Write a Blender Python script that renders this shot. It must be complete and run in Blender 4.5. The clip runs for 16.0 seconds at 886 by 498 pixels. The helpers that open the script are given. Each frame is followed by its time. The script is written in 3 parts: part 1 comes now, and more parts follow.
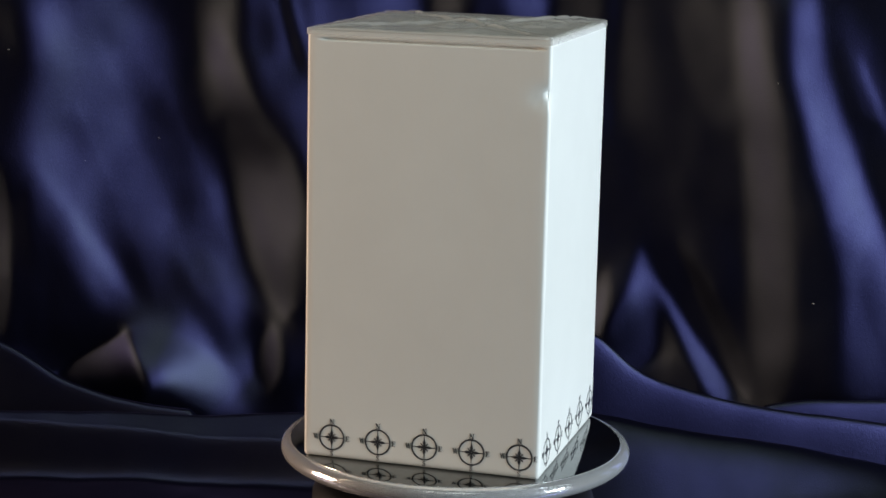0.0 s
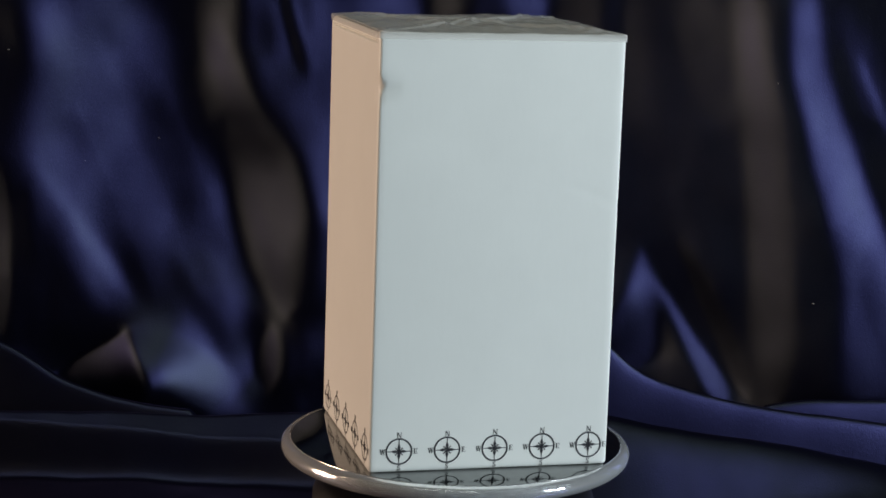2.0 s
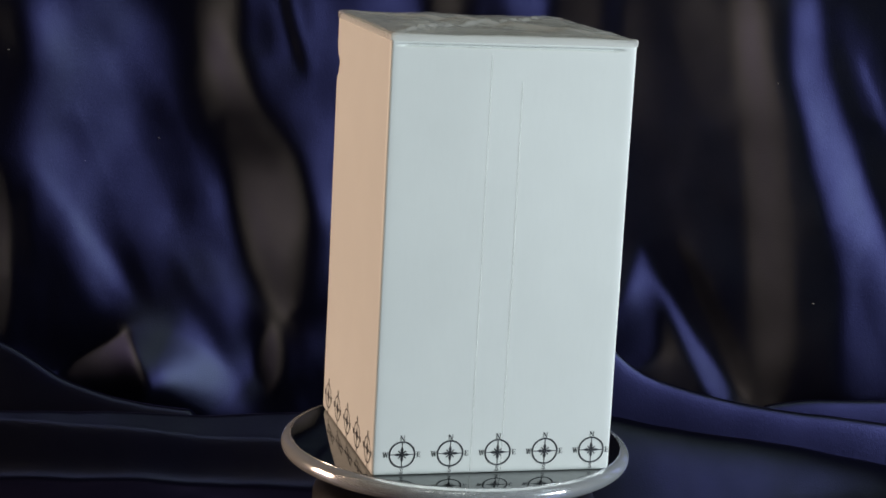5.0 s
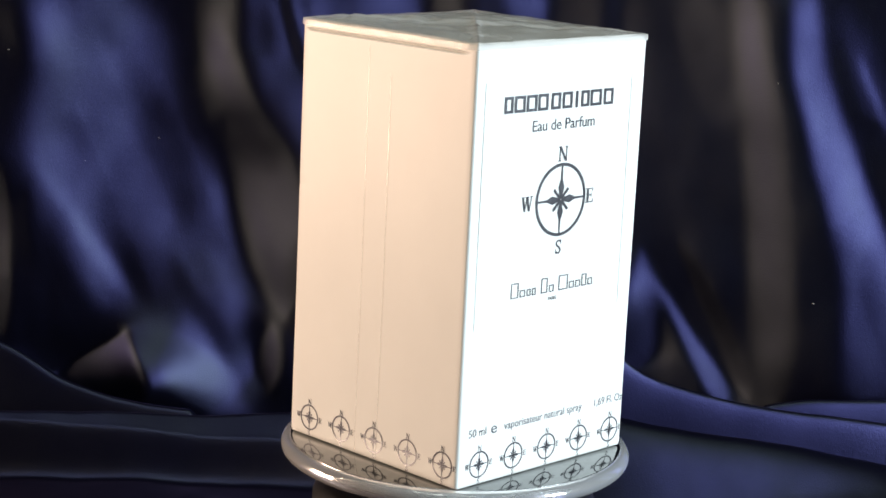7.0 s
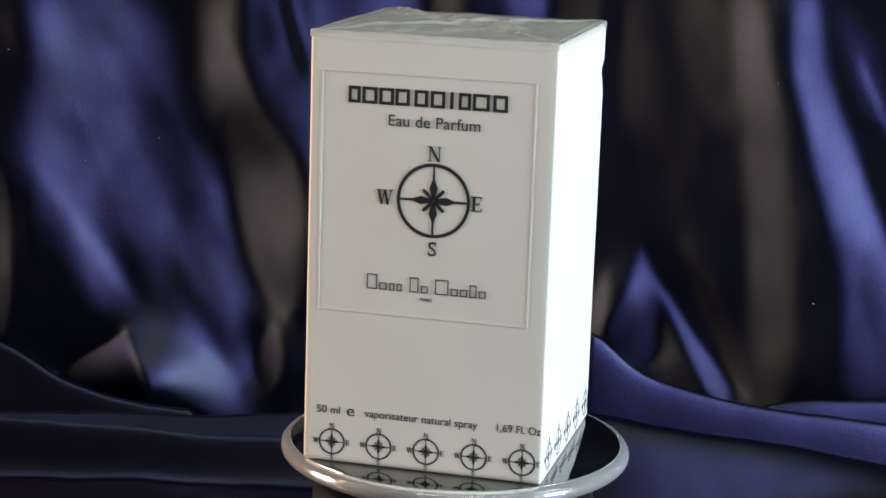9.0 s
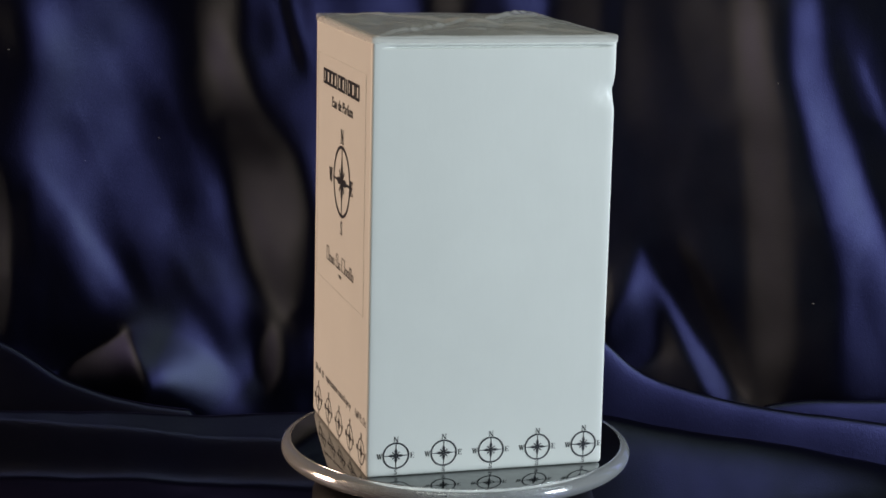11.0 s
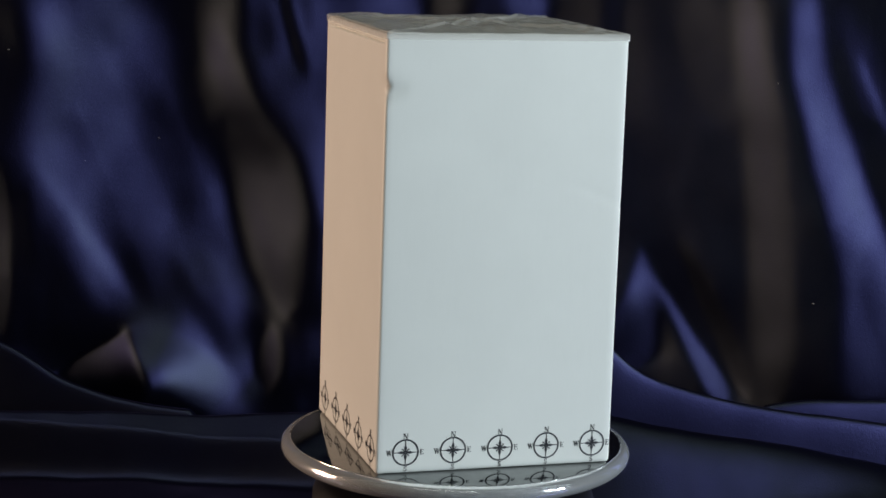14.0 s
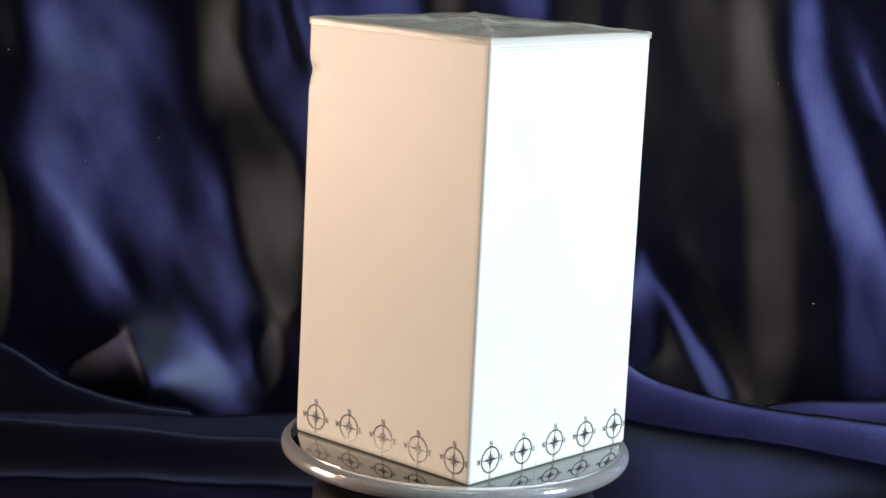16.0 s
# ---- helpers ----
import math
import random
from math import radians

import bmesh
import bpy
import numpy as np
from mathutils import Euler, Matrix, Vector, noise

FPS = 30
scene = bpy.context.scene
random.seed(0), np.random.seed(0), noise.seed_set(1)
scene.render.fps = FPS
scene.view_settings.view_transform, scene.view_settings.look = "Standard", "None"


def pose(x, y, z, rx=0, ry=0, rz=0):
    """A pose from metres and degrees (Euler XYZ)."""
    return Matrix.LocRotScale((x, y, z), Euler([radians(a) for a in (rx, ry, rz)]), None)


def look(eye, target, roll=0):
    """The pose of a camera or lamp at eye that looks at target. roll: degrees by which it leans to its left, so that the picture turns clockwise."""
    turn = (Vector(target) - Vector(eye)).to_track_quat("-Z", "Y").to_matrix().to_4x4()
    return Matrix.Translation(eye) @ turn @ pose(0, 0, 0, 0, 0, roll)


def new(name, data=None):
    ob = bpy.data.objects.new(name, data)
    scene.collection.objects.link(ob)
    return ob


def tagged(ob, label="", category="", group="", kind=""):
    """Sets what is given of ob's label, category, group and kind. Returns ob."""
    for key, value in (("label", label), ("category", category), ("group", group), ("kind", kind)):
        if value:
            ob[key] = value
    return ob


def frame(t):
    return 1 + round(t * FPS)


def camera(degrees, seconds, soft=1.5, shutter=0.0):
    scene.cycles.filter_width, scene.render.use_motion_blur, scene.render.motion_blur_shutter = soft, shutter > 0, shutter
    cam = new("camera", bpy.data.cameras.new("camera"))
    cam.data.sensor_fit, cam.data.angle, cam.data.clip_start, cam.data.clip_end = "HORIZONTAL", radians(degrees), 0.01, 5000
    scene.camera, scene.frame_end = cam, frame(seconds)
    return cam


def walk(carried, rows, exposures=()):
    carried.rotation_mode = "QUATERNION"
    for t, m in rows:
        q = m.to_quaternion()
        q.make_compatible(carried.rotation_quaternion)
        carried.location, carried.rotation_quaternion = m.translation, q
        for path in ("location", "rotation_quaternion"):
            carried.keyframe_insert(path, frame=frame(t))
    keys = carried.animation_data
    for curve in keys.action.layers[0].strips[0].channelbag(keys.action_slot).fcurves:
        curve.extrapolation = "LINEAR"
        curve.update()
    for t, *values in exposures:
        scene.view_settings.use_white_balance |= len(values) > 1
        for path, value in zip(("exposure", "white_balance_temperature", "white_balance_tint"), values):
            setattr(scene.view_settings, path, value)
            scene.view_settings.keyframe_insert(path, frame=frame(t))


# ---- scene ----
# The camera stands still before a small turntable.
cam = camera(25.18, 16.0, soft=1.6)
EYE = (0.0, -0.5344, 0.1609)
AIM = (-0.0100, 0.4459, -0.0364)
EXPOSURES = [(0.0, -0.35), (0.5, 0.0), (1.0, -0.42), (1.5, -0.70), (2.0, -0.75), (2.5, -0.45), (3.0, 0.18), (3.5, 0.42), (4.0, 0.0), (4.5, -0.45), (5.0, -0.6),
             (5.5, -0.4), (6.0, 0.25), (6.5, 0.47), (7.0, 0.05), (7.5, -0.40), (8.0, -0.55), (8.5, -0.35), (9.0, 0.12), (9.5, 0.34), (10.0, 0.0), (10.5, -0.5),
             (11.0, -0.75), (11.5, -0.62), (12.0, -0.15), (12.5, 0.37), (13.0, -0.15), (13.5, -0.55), (14.0, -0.75), (14.5, -0.55), (15.0, 0.12), (15.5, 0.42), (16.0, -0.15)]
walk(cam, [(0.0, look(EYE, AIM, 2.146)), (16.0, look(EYE, AIM, 2.146))], EXPOSURES)

# ---- light: a cool lamp at one side, a warm one at the other, dim room light ----
world = bpy.data.worlds.new("room_air")
scene.world = world
world.use_nodes = True
world.node_tree.nodes["Background"].inputs[0].default_value = (0.75, 0.85, 1.0, 1)
world.node_tree.nodes["Background"].inputs[1].default_value = 0.02


def lamp(name, eye, target, power, colour, w, h):
    data = bpy.data.lights.new(name, "AREA")
    data.shape, data.size, data.size_y, data.energy, data.color = "RECTANGLE", w, h, power, colour
    ob = new(name, data)
    ob.matrix_world = look(eye, target)
    return ob


lamp("cool_lamp", (0.78, -0.34, 0.17), (0, 0.05, 0.05), 13.0, (0.80, 0.90, 0.98), 0.20, 0.30)
lamp("warm_lamp", (-0.76, 0.00, 0.10), (0, 0.05, 0.05), 6.8, (1.0, 0.69, 0.51), 0.20, 0.30)
lamp("room_lamp", (-0.05, -0.42, 0.85), (0, 0, 0.05), 2.6, (0.93, 1.0, 0.90), 0.5, 0.3)


# ---- materials ----
def material(name, colour, rough=0.5, metal=0.0, noise_scale=300.0, vary=0.1, bump=0.0, bump_scale=2000.0, grain=1.0, **more):
    mat = bpy.data.materials.new(name)
    mat.use_nodes = True
    nodes, links = mat.node_tree.nodes, mat.node_tree.links
    bsdf = nodes["Principled BSDF"]
    tex = nodes.new("ShaderNodeTexCoord")
    big = nodes.new("ShaderNodeTexNoise")
    big.inputs["Scale"].default_value, big.inputs["Detail"].default_value = noise_scale, 5.0
    links.new(tex.outputs["Object"], big.inputs["Vector"])
    mix = nodes.new("ShaderNodeMix")
    mix.data_type = "RGBA"
    mix.inputs[6].default_value = (*[c * (1 - vary) for c in colour], 1)
    mix.inputs[7].default_value = (*[min(1, c * (1 + vary)) for c in colour], 1)
    links.new(big.outputs["Fac"], mix.inputs[0])
    links.new(mix.outputs[2], bsdf.inputs["Base Color"])
    bsdf.inputs["Roughness"].default_value, bsdf.inputs["Metallic"].default_value = rough, metal
    for key, value in more.items():
        bsdf.inputs[key.replace("_", " ")].default_value = value
    if bump:
        fine = nodes.new("ShaderNodeTexNoise")
        fine.inputs["Scale"].default_value, fine.inputs["Detail"].default_value = bump_scale, 4.0
        stretch = nodes.new("ShaderNodeVectorMath")
        stretch.operation = "MULTIPLY"
        stretch.inputs[1].default_value = (1.0, 1.0, grain)
        links.new(tex.outputs["Object"], stretch.inputs[0])
        links.new(stretch.outputs[0], fine.inputs["Vector"])
        b = nodes.new("ShaderNodeBump")
        b.inputs["Strength"].default_value, b.inputs["Distance"].default_value = bump, 0.0004
        links.new(fine.outputs["Fac"], b.inputs["Height"])
        links.new(b.outputs["Normal"], bsdf.inputs["Normal"])
    return mat




def satin():
    """Navy satin: nearly black, with a little fuzz. Two tinted glosses, blue tipped to the cool lamp and grey to the
    warm one, colour its lit flanks.
    """
    mat = bpy.data.materials.new("navy_satin")
    mat.use_nodes = True
    nodes, links = mat.node_tree.nodes, mat.node_tree.links
    nodes.remove(nodes["Principled BSDF"])
    tex = nodes.new("ShaderNodeTexCoord")
    weave, cloud, bump = nodes.new("ShaderNodeTexNoise"), nodes.new("ShaderNodeTexNoise"), nodes.new("ShaderNodeBump")
    weave.inputs["Scale"].default_value, weave.inputs["Detail"].default_value = 2100.0, 3.0
    cloud.inputs["Scale"].default_value, cloud.inputs["Detail"].default_value = 55.0, 6.0
    bump.inputs["Strength"].default_value, bump.inputs["Distance"].default_value = 0.26, 0.0003
    matt, fuzz = nodes.new("ShaderNodeBsdfDiffuse"), nodes.new("ShaderNodeBsdfSheen")
    matt.inputs["Color"].default_value = (0.0022, 0.0021, 0.0050, 1)
    fuzz.inputs["Color"].default_value = (0.019, 0.017, 0.040, 1)
    fuzz.inputs["Roughness"].default_value = 0.3
    for noise_node in (weave, cloud):
        links.new(tex.outputs["Object"], noise_node.inputs["Vector"])
    links.new(weave.outputs["Fac"], bump.inputs["Height"])
    shaders = [matt, fuzz]
    # highlight tints set by colour: blue gloss for cool-lit flanks, grey for warm-lit ones
    for lean, rough, thin, thick in ((0.09, 0.43, (0.0042, 0.0042, 0.0150, 1), (0.0095, 0.0092, 0.0318, 1)),
                              (-0.15, 0.46, (0.0122, 0.0152, 0.0170, 1), (0.0248, 0.0308, 0.0345, 1))):
        gloss, mix, tip = nodes.new("ShaderNodeBsdfGlossy"), nodes.new("ShaderNodeMix"), nodes.new("ShaderNodeVectorMath")
        gloss.distribution = "BECKMANN"
        gloss.inputs["Roughness"].default_value = rough
        mix.data_type = "RGBA"
        mix.inputs[6].default_value, mix.inputs[7].default_value = thin, thick
        links.new(cloud.outputs["Fac"], mix.inputs[0])
        links.new(mix.outputs[2], gloss.inputs["Color"])
        tip.inputs[1].default_value = (lean, 0.0, 0.0)
        unit = nodes.new("ShaderNodeVectorMath")
        unit.operation = "NORMALIZE"
        links.new(bump.outputs["Normal"], tip.inputs[0])
        links.new(tip.outputs[0], unit.inputs[0])
        links.new(unit.outputs[0], gloss.inputs["Normal"])
        shaders.append(gloss)
    links.new(bump.outputs["Normal"], matt.inputs["Normal"])
    links.new(bump.outputs["Normal"], fuzz.inputs["Normal"])
    last = shaders[0]
    for shader in shaders[1:]:
        both = nodes.new("ShaderNodeAddShader")
        links.new(last.outputs[0], both.inputs[0])
        links.new(shader.outputs[0], both.inputs[1])
        last = both
    links.new(last.outputs[0], nodes["Material Output"].inputs["Surface"])
    return mat


SATIN = satin()
CARD = material("pearl_card", (0.73, 0.755, 0.72), 0.52, 0.0, 45.0, 0.06, 0.09, 420.0, 0.30, Coat_Weight=0.22, Coat_Roughness=0.30)
FOIL = material("grey_foil", (0.13, 0.135, 0.15), 0.28, 0.80, 500.0, 0.25, 0.15, 3000.0)
WRAP_TOP = material("creased_wrap", (0.88, 0.85, 0.78), 0.15, 0.0, 90.0, 0.1, 1.0, 120.0, Alpha=0.42)
FILM = material("crumpled_film", (0.80, 0.79, 0.76), 0.10, 0.0, 120.0, 0.05, 0.35, 260.0, Alpha=0.42)
WRAP = material("clear_wrap", (0.85, 0.84, 0.80), 0.12, 0.0, 80.0, 0.05, 0.08, 60.0, Alpha=0.25)
ACRYLIC = material("glossy_acrylic", (0.25, 0.26, 0.26), 0.05, 1.0, 400.0, 0.15, 0.02, 500.0)
RIM = material("polished_acrylic_edge", (0.90, 0.93, 0.94), 0.12, 0.0, 200.0, 0.06, Transmission_Weight=0.78, IOR=1.49)
BLACK = material("black_plastic", (0.008, 0.008, 0.009), 0.4, 0.0, 200.0, 0.3, 0.05, 800.0)
LINT = material("pale_lint", (0.22, 0.21, 0.20), 0.8, 0.0, 3000.0, 0.2)
WALL = material("plain_wall_paint", (0.16, 0.155, 0.15), 0.8, 0.0, 8.0, 0.1, 0.2, 200.0)
TABLE = material("dark_table_wood", (0.10, 0.07, 0.05), 0.5, 0.0, 20.0, 0.3, 0.1, 300.0)


# ---- mesh helpers ----
def part(name, bm, mat, parent=None, label="", smooth=True):
    mesh = bpy.data.meshes.new(name)
    bm.to_mesh(mesh)
    bm.free()
    mesh.materials.append(mat)
    if smooth:
        mesh.polygons.foreach_set("use_smooth", [True] * len(mesh.polygons))
    ob = new(name, mesh)
    if parent:
        ob.parent = parent
    return tagged(ob, label)


def sheet(name, points, mat, parent, label="", closed_u=False):
    """A grid of points (rows, columns, 3) as a smooth sheet."""
    rows, cols = points.shape[:2]
    i = np.arange(rows * cols).reshape(rows, cols)
    if closed_u:
        i = np.concatenate([i, i[:, :1]], 1)
    faces = np.stack([i[:-1, :-1], i[:-1, 1:], i[1:, 1:], i[1:, :-1]], -1).reshape(-1, 4)
    mesh = bpy.data.meshes.new(name)
    mesh.from_pydata(points.reshape(-1, 3).tolist(), [], faces.tolist())
    mesh.materials.append(mat)
    mesh.polygons.foreach_set("use_smooth", [True] * len(mesh.polygons))
    ob = new(name, mesh)
    ob.parent = parent
    return tagged(ob, label)


def box(bm, x0, x1, y0, y1, z0, z1, bevel=0.0):
    got = bmesh.ops.create_cube(bm, size=1.0)["verts"]
    for v in got:
        v.co = Vector(((x0 + x1) / 2 + v.co.x * (x1 - x0), (y0 + y1) / 2 + v.co.y * (y1 - y0), (z0 + z1) / 2 + v.co.z * (z1 - z0)))
    if bevel:
        edges = list({e for v in got for e in v.link_edges})
        bmesh.ops.bevel(bm, geom=edges, offset=bevel, segments=2, affect="EDGES")
    return bm


def lathe(profile, steps=128):
    """A turned shape from (radius, height) pairs."""
    a = np.linspace(0, 2 * np.pi, steps, endpoint=False)
    return np.array([[(r * math.cos(t), r * math.sin(t), z) for t in a] for r, z in profile])


def spline(points, n):
    """A smooth curve through points, n samples."""
    p = np.array(points, float)
    p = np.vstack([2 * p[0] - p[1], p, 2 * p[-1] - p[-2]])
    out = []
    for t in np.linspace(0, len(p) - 3 - 1e-6, n):
        k, u = int(t), t - int(t)
        a, b, c, d = p[k:k + 4]
        out.append(0.5 * (2 * b + (c - a) * u + (2 * a - 5 * b + 4 * c - d) * u ** 2 + (3 * b - a - 3 * c + d) * u ** 3))
    return np.array(out)


def wobble(x, y, scale, seed):
    """Smooth noise on arrays, about -1 to 1."""
    flat_x, flat_y = (x * scale).ravel().tolist(), (y * scale).ravel().tolist()
    return np.array([noise.noise((p, q, seed * 7.3)) for p, q in zip(flat_x, flat_y)]).reshape(x.shape)


def rolled_fold(x, yy, z, crest, y0, tilt, front, foot=-0.066):
    """Lay a rolled fold on the cloth: its crest as (x, height) pairs, its line y0 + tilt * x, and the steepness of its front."""
    p = np.array(crest)
    high = np.interp(x, p[:, 0], p[:, 1])
    for k in range(3):
        high[:, 2:-2] = (high[:, :-4] + high[:, 1:-3] + high[:, 2:-2] + high[:, 3:-1] + high[:, 4:]) / 5
    ends = np.clip((x - p[0, 0] + 0.012) / 0.012, 0, 1) * np.clip((p[-1, 0] + 0.012 - x) / 0.012, 0, 1)
    d = yy - y0 - tilt * x
    return np.maximum(z, foot + (high - foot) * ends * np.exp(-np.where(d < 0, abs(d / front) ** 2.6, (d / 0.018) ** 2)))


# ---- the room ----
def room():
    t = 0.1
    for name, b in (("wall_north", (-2, 2, 1.6, 1.6 + t, -0.85, 1.65)), ("wall_south", (-2, 2, -2.4 - t, -2.4, -0.85, 1.65)),
                    ("wall_east", (2, 2 + t, -2.5, 1.7, -0.85, 1.65)), ("wall_west", (-2 - t, -2, -2.5, 1.7, -0.85, 1.65)),
                    ("ceiling", (-2.1, 2.1, -2.5, 1.7, 1.65, 1.75)), ("floor", (-2.1, 2.1, -2.5, 1.7, -0.95, -0.85))):
        ob = part(name, box(bmesh.new(), *b), WALL, None, "plain grey painted room surface in dim light", False)
        tagged(ob, "", name.split("_")[0], "", "structure")
    table = tagged(new("table"), "dark wooden table under the satin cloth", "table")
    part("tabletop", box(bmesh.new(), -0.6, 0.6, -0.40, 0.45, -0.10, -0.072, 0.004), TABLE, table, "", False)
    for x in (-0.55, 0.55):
        for y in (-0.35, 0.40):
            part("leg", box(bmesh.new(), x - 0.025, x + 0.025, y - 0.025, y + 0.025, -0.85, -0.10, 0.003), TABLE, table, "", False)


room()

# ---- the satin cloth ----
XB = np.linspace(-0.36, 0.36, 1000)
ZB = np.linspace(-0.070, 0.26, 430)
GX, GZ = np.meshgrid(XB, ZB)
SLOPE = 0.25 - 0.50 / (1 + np.exp(-(GX - 0.01) / 0.015))


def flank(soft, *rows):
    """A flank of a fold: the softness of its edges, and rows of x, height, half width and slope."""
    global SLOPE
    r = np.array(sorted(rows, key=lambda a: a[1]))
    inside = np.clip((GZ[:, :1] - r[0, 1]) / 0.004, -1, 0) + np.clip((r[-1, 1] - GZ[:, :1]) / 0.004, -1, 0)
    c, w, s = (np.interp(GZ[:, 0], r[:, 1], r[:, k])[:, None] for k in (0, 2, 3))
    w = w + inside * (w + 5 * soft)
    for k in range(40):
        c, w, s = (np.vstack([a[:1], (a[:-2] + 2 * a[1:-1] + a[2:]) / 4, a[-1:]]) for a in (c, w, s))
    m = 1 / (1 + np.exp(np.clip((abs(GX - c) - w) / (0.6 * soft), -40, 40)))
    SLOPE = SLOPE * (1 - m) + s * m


def hang(hold=0.5):
    """The hanging surface whose slopes come nearest to the wanted ones across, and to the flare of the cloth downwards."""
    hx, hz = XB[1] - XB[0], ZB[1] - ZB[0]
    soft = SLOPE
    for k in range(7):
        soft = np.pad(soft, 1, mode="edge")
        soft = (soft[1:-1, :-2] + 2 * soft[1:-1, 1:-1] + soft[1:-1, 2:]) / 4
    flare = 0.5 * np.clip(0.06 - GZ, 0, 1)
    across = np.pad((soft[:, 1:] + soft[:, :-1]) / 2, ((0, 0), (1, 1)))
    down = np.pad((flare[1:] + flare[:-1]) / 2, ((1, 1), (0, 0)))
    push = np.diff(across, axis=1) / hx + hold * np.diff(down, axis=0) / hz
    big = np.block([[push, push[:, ::-1]], [push[::-1], push[::-1, ::-1]]])
    kz, kx = (np.fft.fftfreq(n) * 2 * np.pi for n in big.shape)
    bend = (2 - 2 * np.cos(kx))[None, :] / hx ** 2 + hold * (2 - 2 * np.cos(kz))[:, None] / hz ** 2
    bend[0, 0] = 1
    waves = -np.fft.fft2(big) / bend
    waves[0, 0] = 0
    return np.fft.ifft2(waves).real[:GX.shape[0], :GX.shape[1]]


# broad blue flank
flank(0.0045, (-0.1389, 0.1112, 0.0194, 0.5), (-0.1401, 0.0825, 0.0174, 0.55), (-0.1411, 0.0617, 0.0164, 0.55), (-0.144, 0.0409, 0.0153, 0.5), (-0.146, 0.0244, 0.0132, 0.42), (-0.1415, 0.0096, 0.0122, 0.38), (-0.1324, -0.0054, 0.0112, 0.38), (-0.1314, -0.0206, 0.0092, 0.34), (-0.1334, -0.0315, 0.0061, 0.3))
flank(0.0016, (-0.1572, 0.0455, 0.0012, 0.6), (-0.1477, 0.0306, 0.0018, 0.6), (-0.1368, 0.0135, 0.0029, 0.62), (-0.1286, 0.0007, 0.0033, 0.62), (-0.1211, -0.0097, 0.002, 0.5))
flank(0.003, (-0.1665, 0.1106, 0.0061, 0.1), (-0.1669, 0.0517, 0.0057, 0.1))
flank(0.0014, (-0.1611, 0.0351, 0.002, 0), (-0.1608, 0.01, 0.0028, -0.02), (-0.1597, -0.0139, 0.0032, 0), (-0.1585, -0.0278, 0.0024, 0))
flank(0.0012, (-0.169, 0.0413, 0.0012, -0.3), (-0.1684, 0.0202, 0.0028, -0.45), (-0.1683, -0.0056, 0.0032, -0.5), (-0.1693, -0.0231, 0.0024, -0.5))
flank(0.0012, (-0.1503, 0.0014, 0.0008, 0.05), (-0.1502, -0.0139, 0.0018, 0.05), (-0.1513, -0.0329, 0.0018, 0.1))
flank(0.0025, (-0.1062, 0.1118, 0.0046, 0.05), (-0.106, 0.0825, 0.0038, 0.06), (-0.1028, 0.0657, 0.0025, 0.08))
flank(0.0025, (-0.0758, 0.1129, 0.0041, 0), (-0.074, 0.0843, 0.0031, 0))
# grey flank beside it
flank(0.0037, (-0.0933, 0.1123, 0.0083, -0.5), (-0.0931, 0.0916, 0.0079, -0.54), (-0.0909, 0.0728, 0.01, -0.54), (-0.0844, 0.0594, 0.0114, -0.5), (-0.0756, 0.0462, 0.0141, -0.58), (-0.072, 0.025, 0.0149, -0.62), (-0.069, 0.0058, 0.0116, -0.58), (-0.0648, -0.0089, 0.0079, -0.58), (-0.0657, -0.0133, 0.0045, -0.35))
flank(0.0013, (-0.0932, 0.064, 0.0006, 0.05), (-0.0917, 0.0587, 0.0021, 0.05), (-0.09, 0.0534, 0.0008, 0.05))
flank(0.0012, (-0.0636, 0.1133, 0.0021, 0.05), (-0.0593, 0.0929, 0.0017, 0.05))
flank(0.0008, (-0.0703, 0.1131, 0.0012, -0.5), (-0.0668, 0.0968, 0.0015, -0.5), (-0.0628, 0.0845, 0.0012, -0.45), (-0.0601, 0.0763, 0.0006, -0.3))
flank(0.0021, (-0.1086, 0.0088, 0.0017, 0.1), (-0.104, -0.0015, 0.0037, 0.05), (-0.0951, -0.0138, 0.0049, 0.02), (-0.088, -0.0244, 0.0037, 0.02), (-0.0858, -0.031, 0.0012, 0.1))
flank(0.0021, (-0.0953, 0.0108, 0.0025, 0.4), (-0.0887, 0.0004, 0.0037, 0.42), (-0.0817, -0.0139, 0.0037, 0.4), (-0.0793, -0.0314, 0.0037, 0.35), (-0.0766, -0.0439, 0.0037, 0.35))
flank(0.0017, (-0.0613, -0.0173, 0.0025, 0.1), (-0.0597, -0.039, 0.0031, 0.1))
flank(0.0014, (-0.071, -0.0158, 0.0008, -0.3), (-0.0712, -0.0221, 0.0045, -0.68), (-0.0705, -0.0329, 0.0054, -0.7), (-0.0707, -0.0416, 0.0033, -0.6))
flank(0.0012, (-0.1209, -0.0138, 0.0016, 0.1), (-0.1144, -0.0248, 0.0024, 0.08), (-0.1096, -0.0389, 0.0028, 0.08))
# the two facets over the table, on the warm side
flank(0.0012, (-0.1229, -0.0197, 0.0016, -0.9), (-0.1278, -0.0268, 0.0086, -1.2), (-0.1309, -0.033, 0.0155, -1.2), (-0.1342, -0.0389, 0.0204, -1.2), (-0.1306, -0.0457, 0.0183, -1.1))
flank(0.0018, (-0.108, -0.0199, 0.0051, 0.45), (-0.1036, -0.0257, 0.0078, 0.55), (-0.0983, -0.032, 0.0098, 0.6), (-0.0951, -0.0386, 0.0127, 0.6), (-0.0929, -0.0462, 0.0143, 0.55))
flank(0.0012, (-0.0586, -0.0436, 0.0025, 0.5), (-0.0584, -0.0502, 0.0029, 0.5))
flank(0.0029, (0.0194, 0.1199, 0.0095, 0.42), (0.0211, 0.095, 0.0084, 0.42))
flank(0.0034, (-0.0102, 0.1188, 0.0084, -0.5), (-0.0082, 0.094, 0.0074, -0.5))
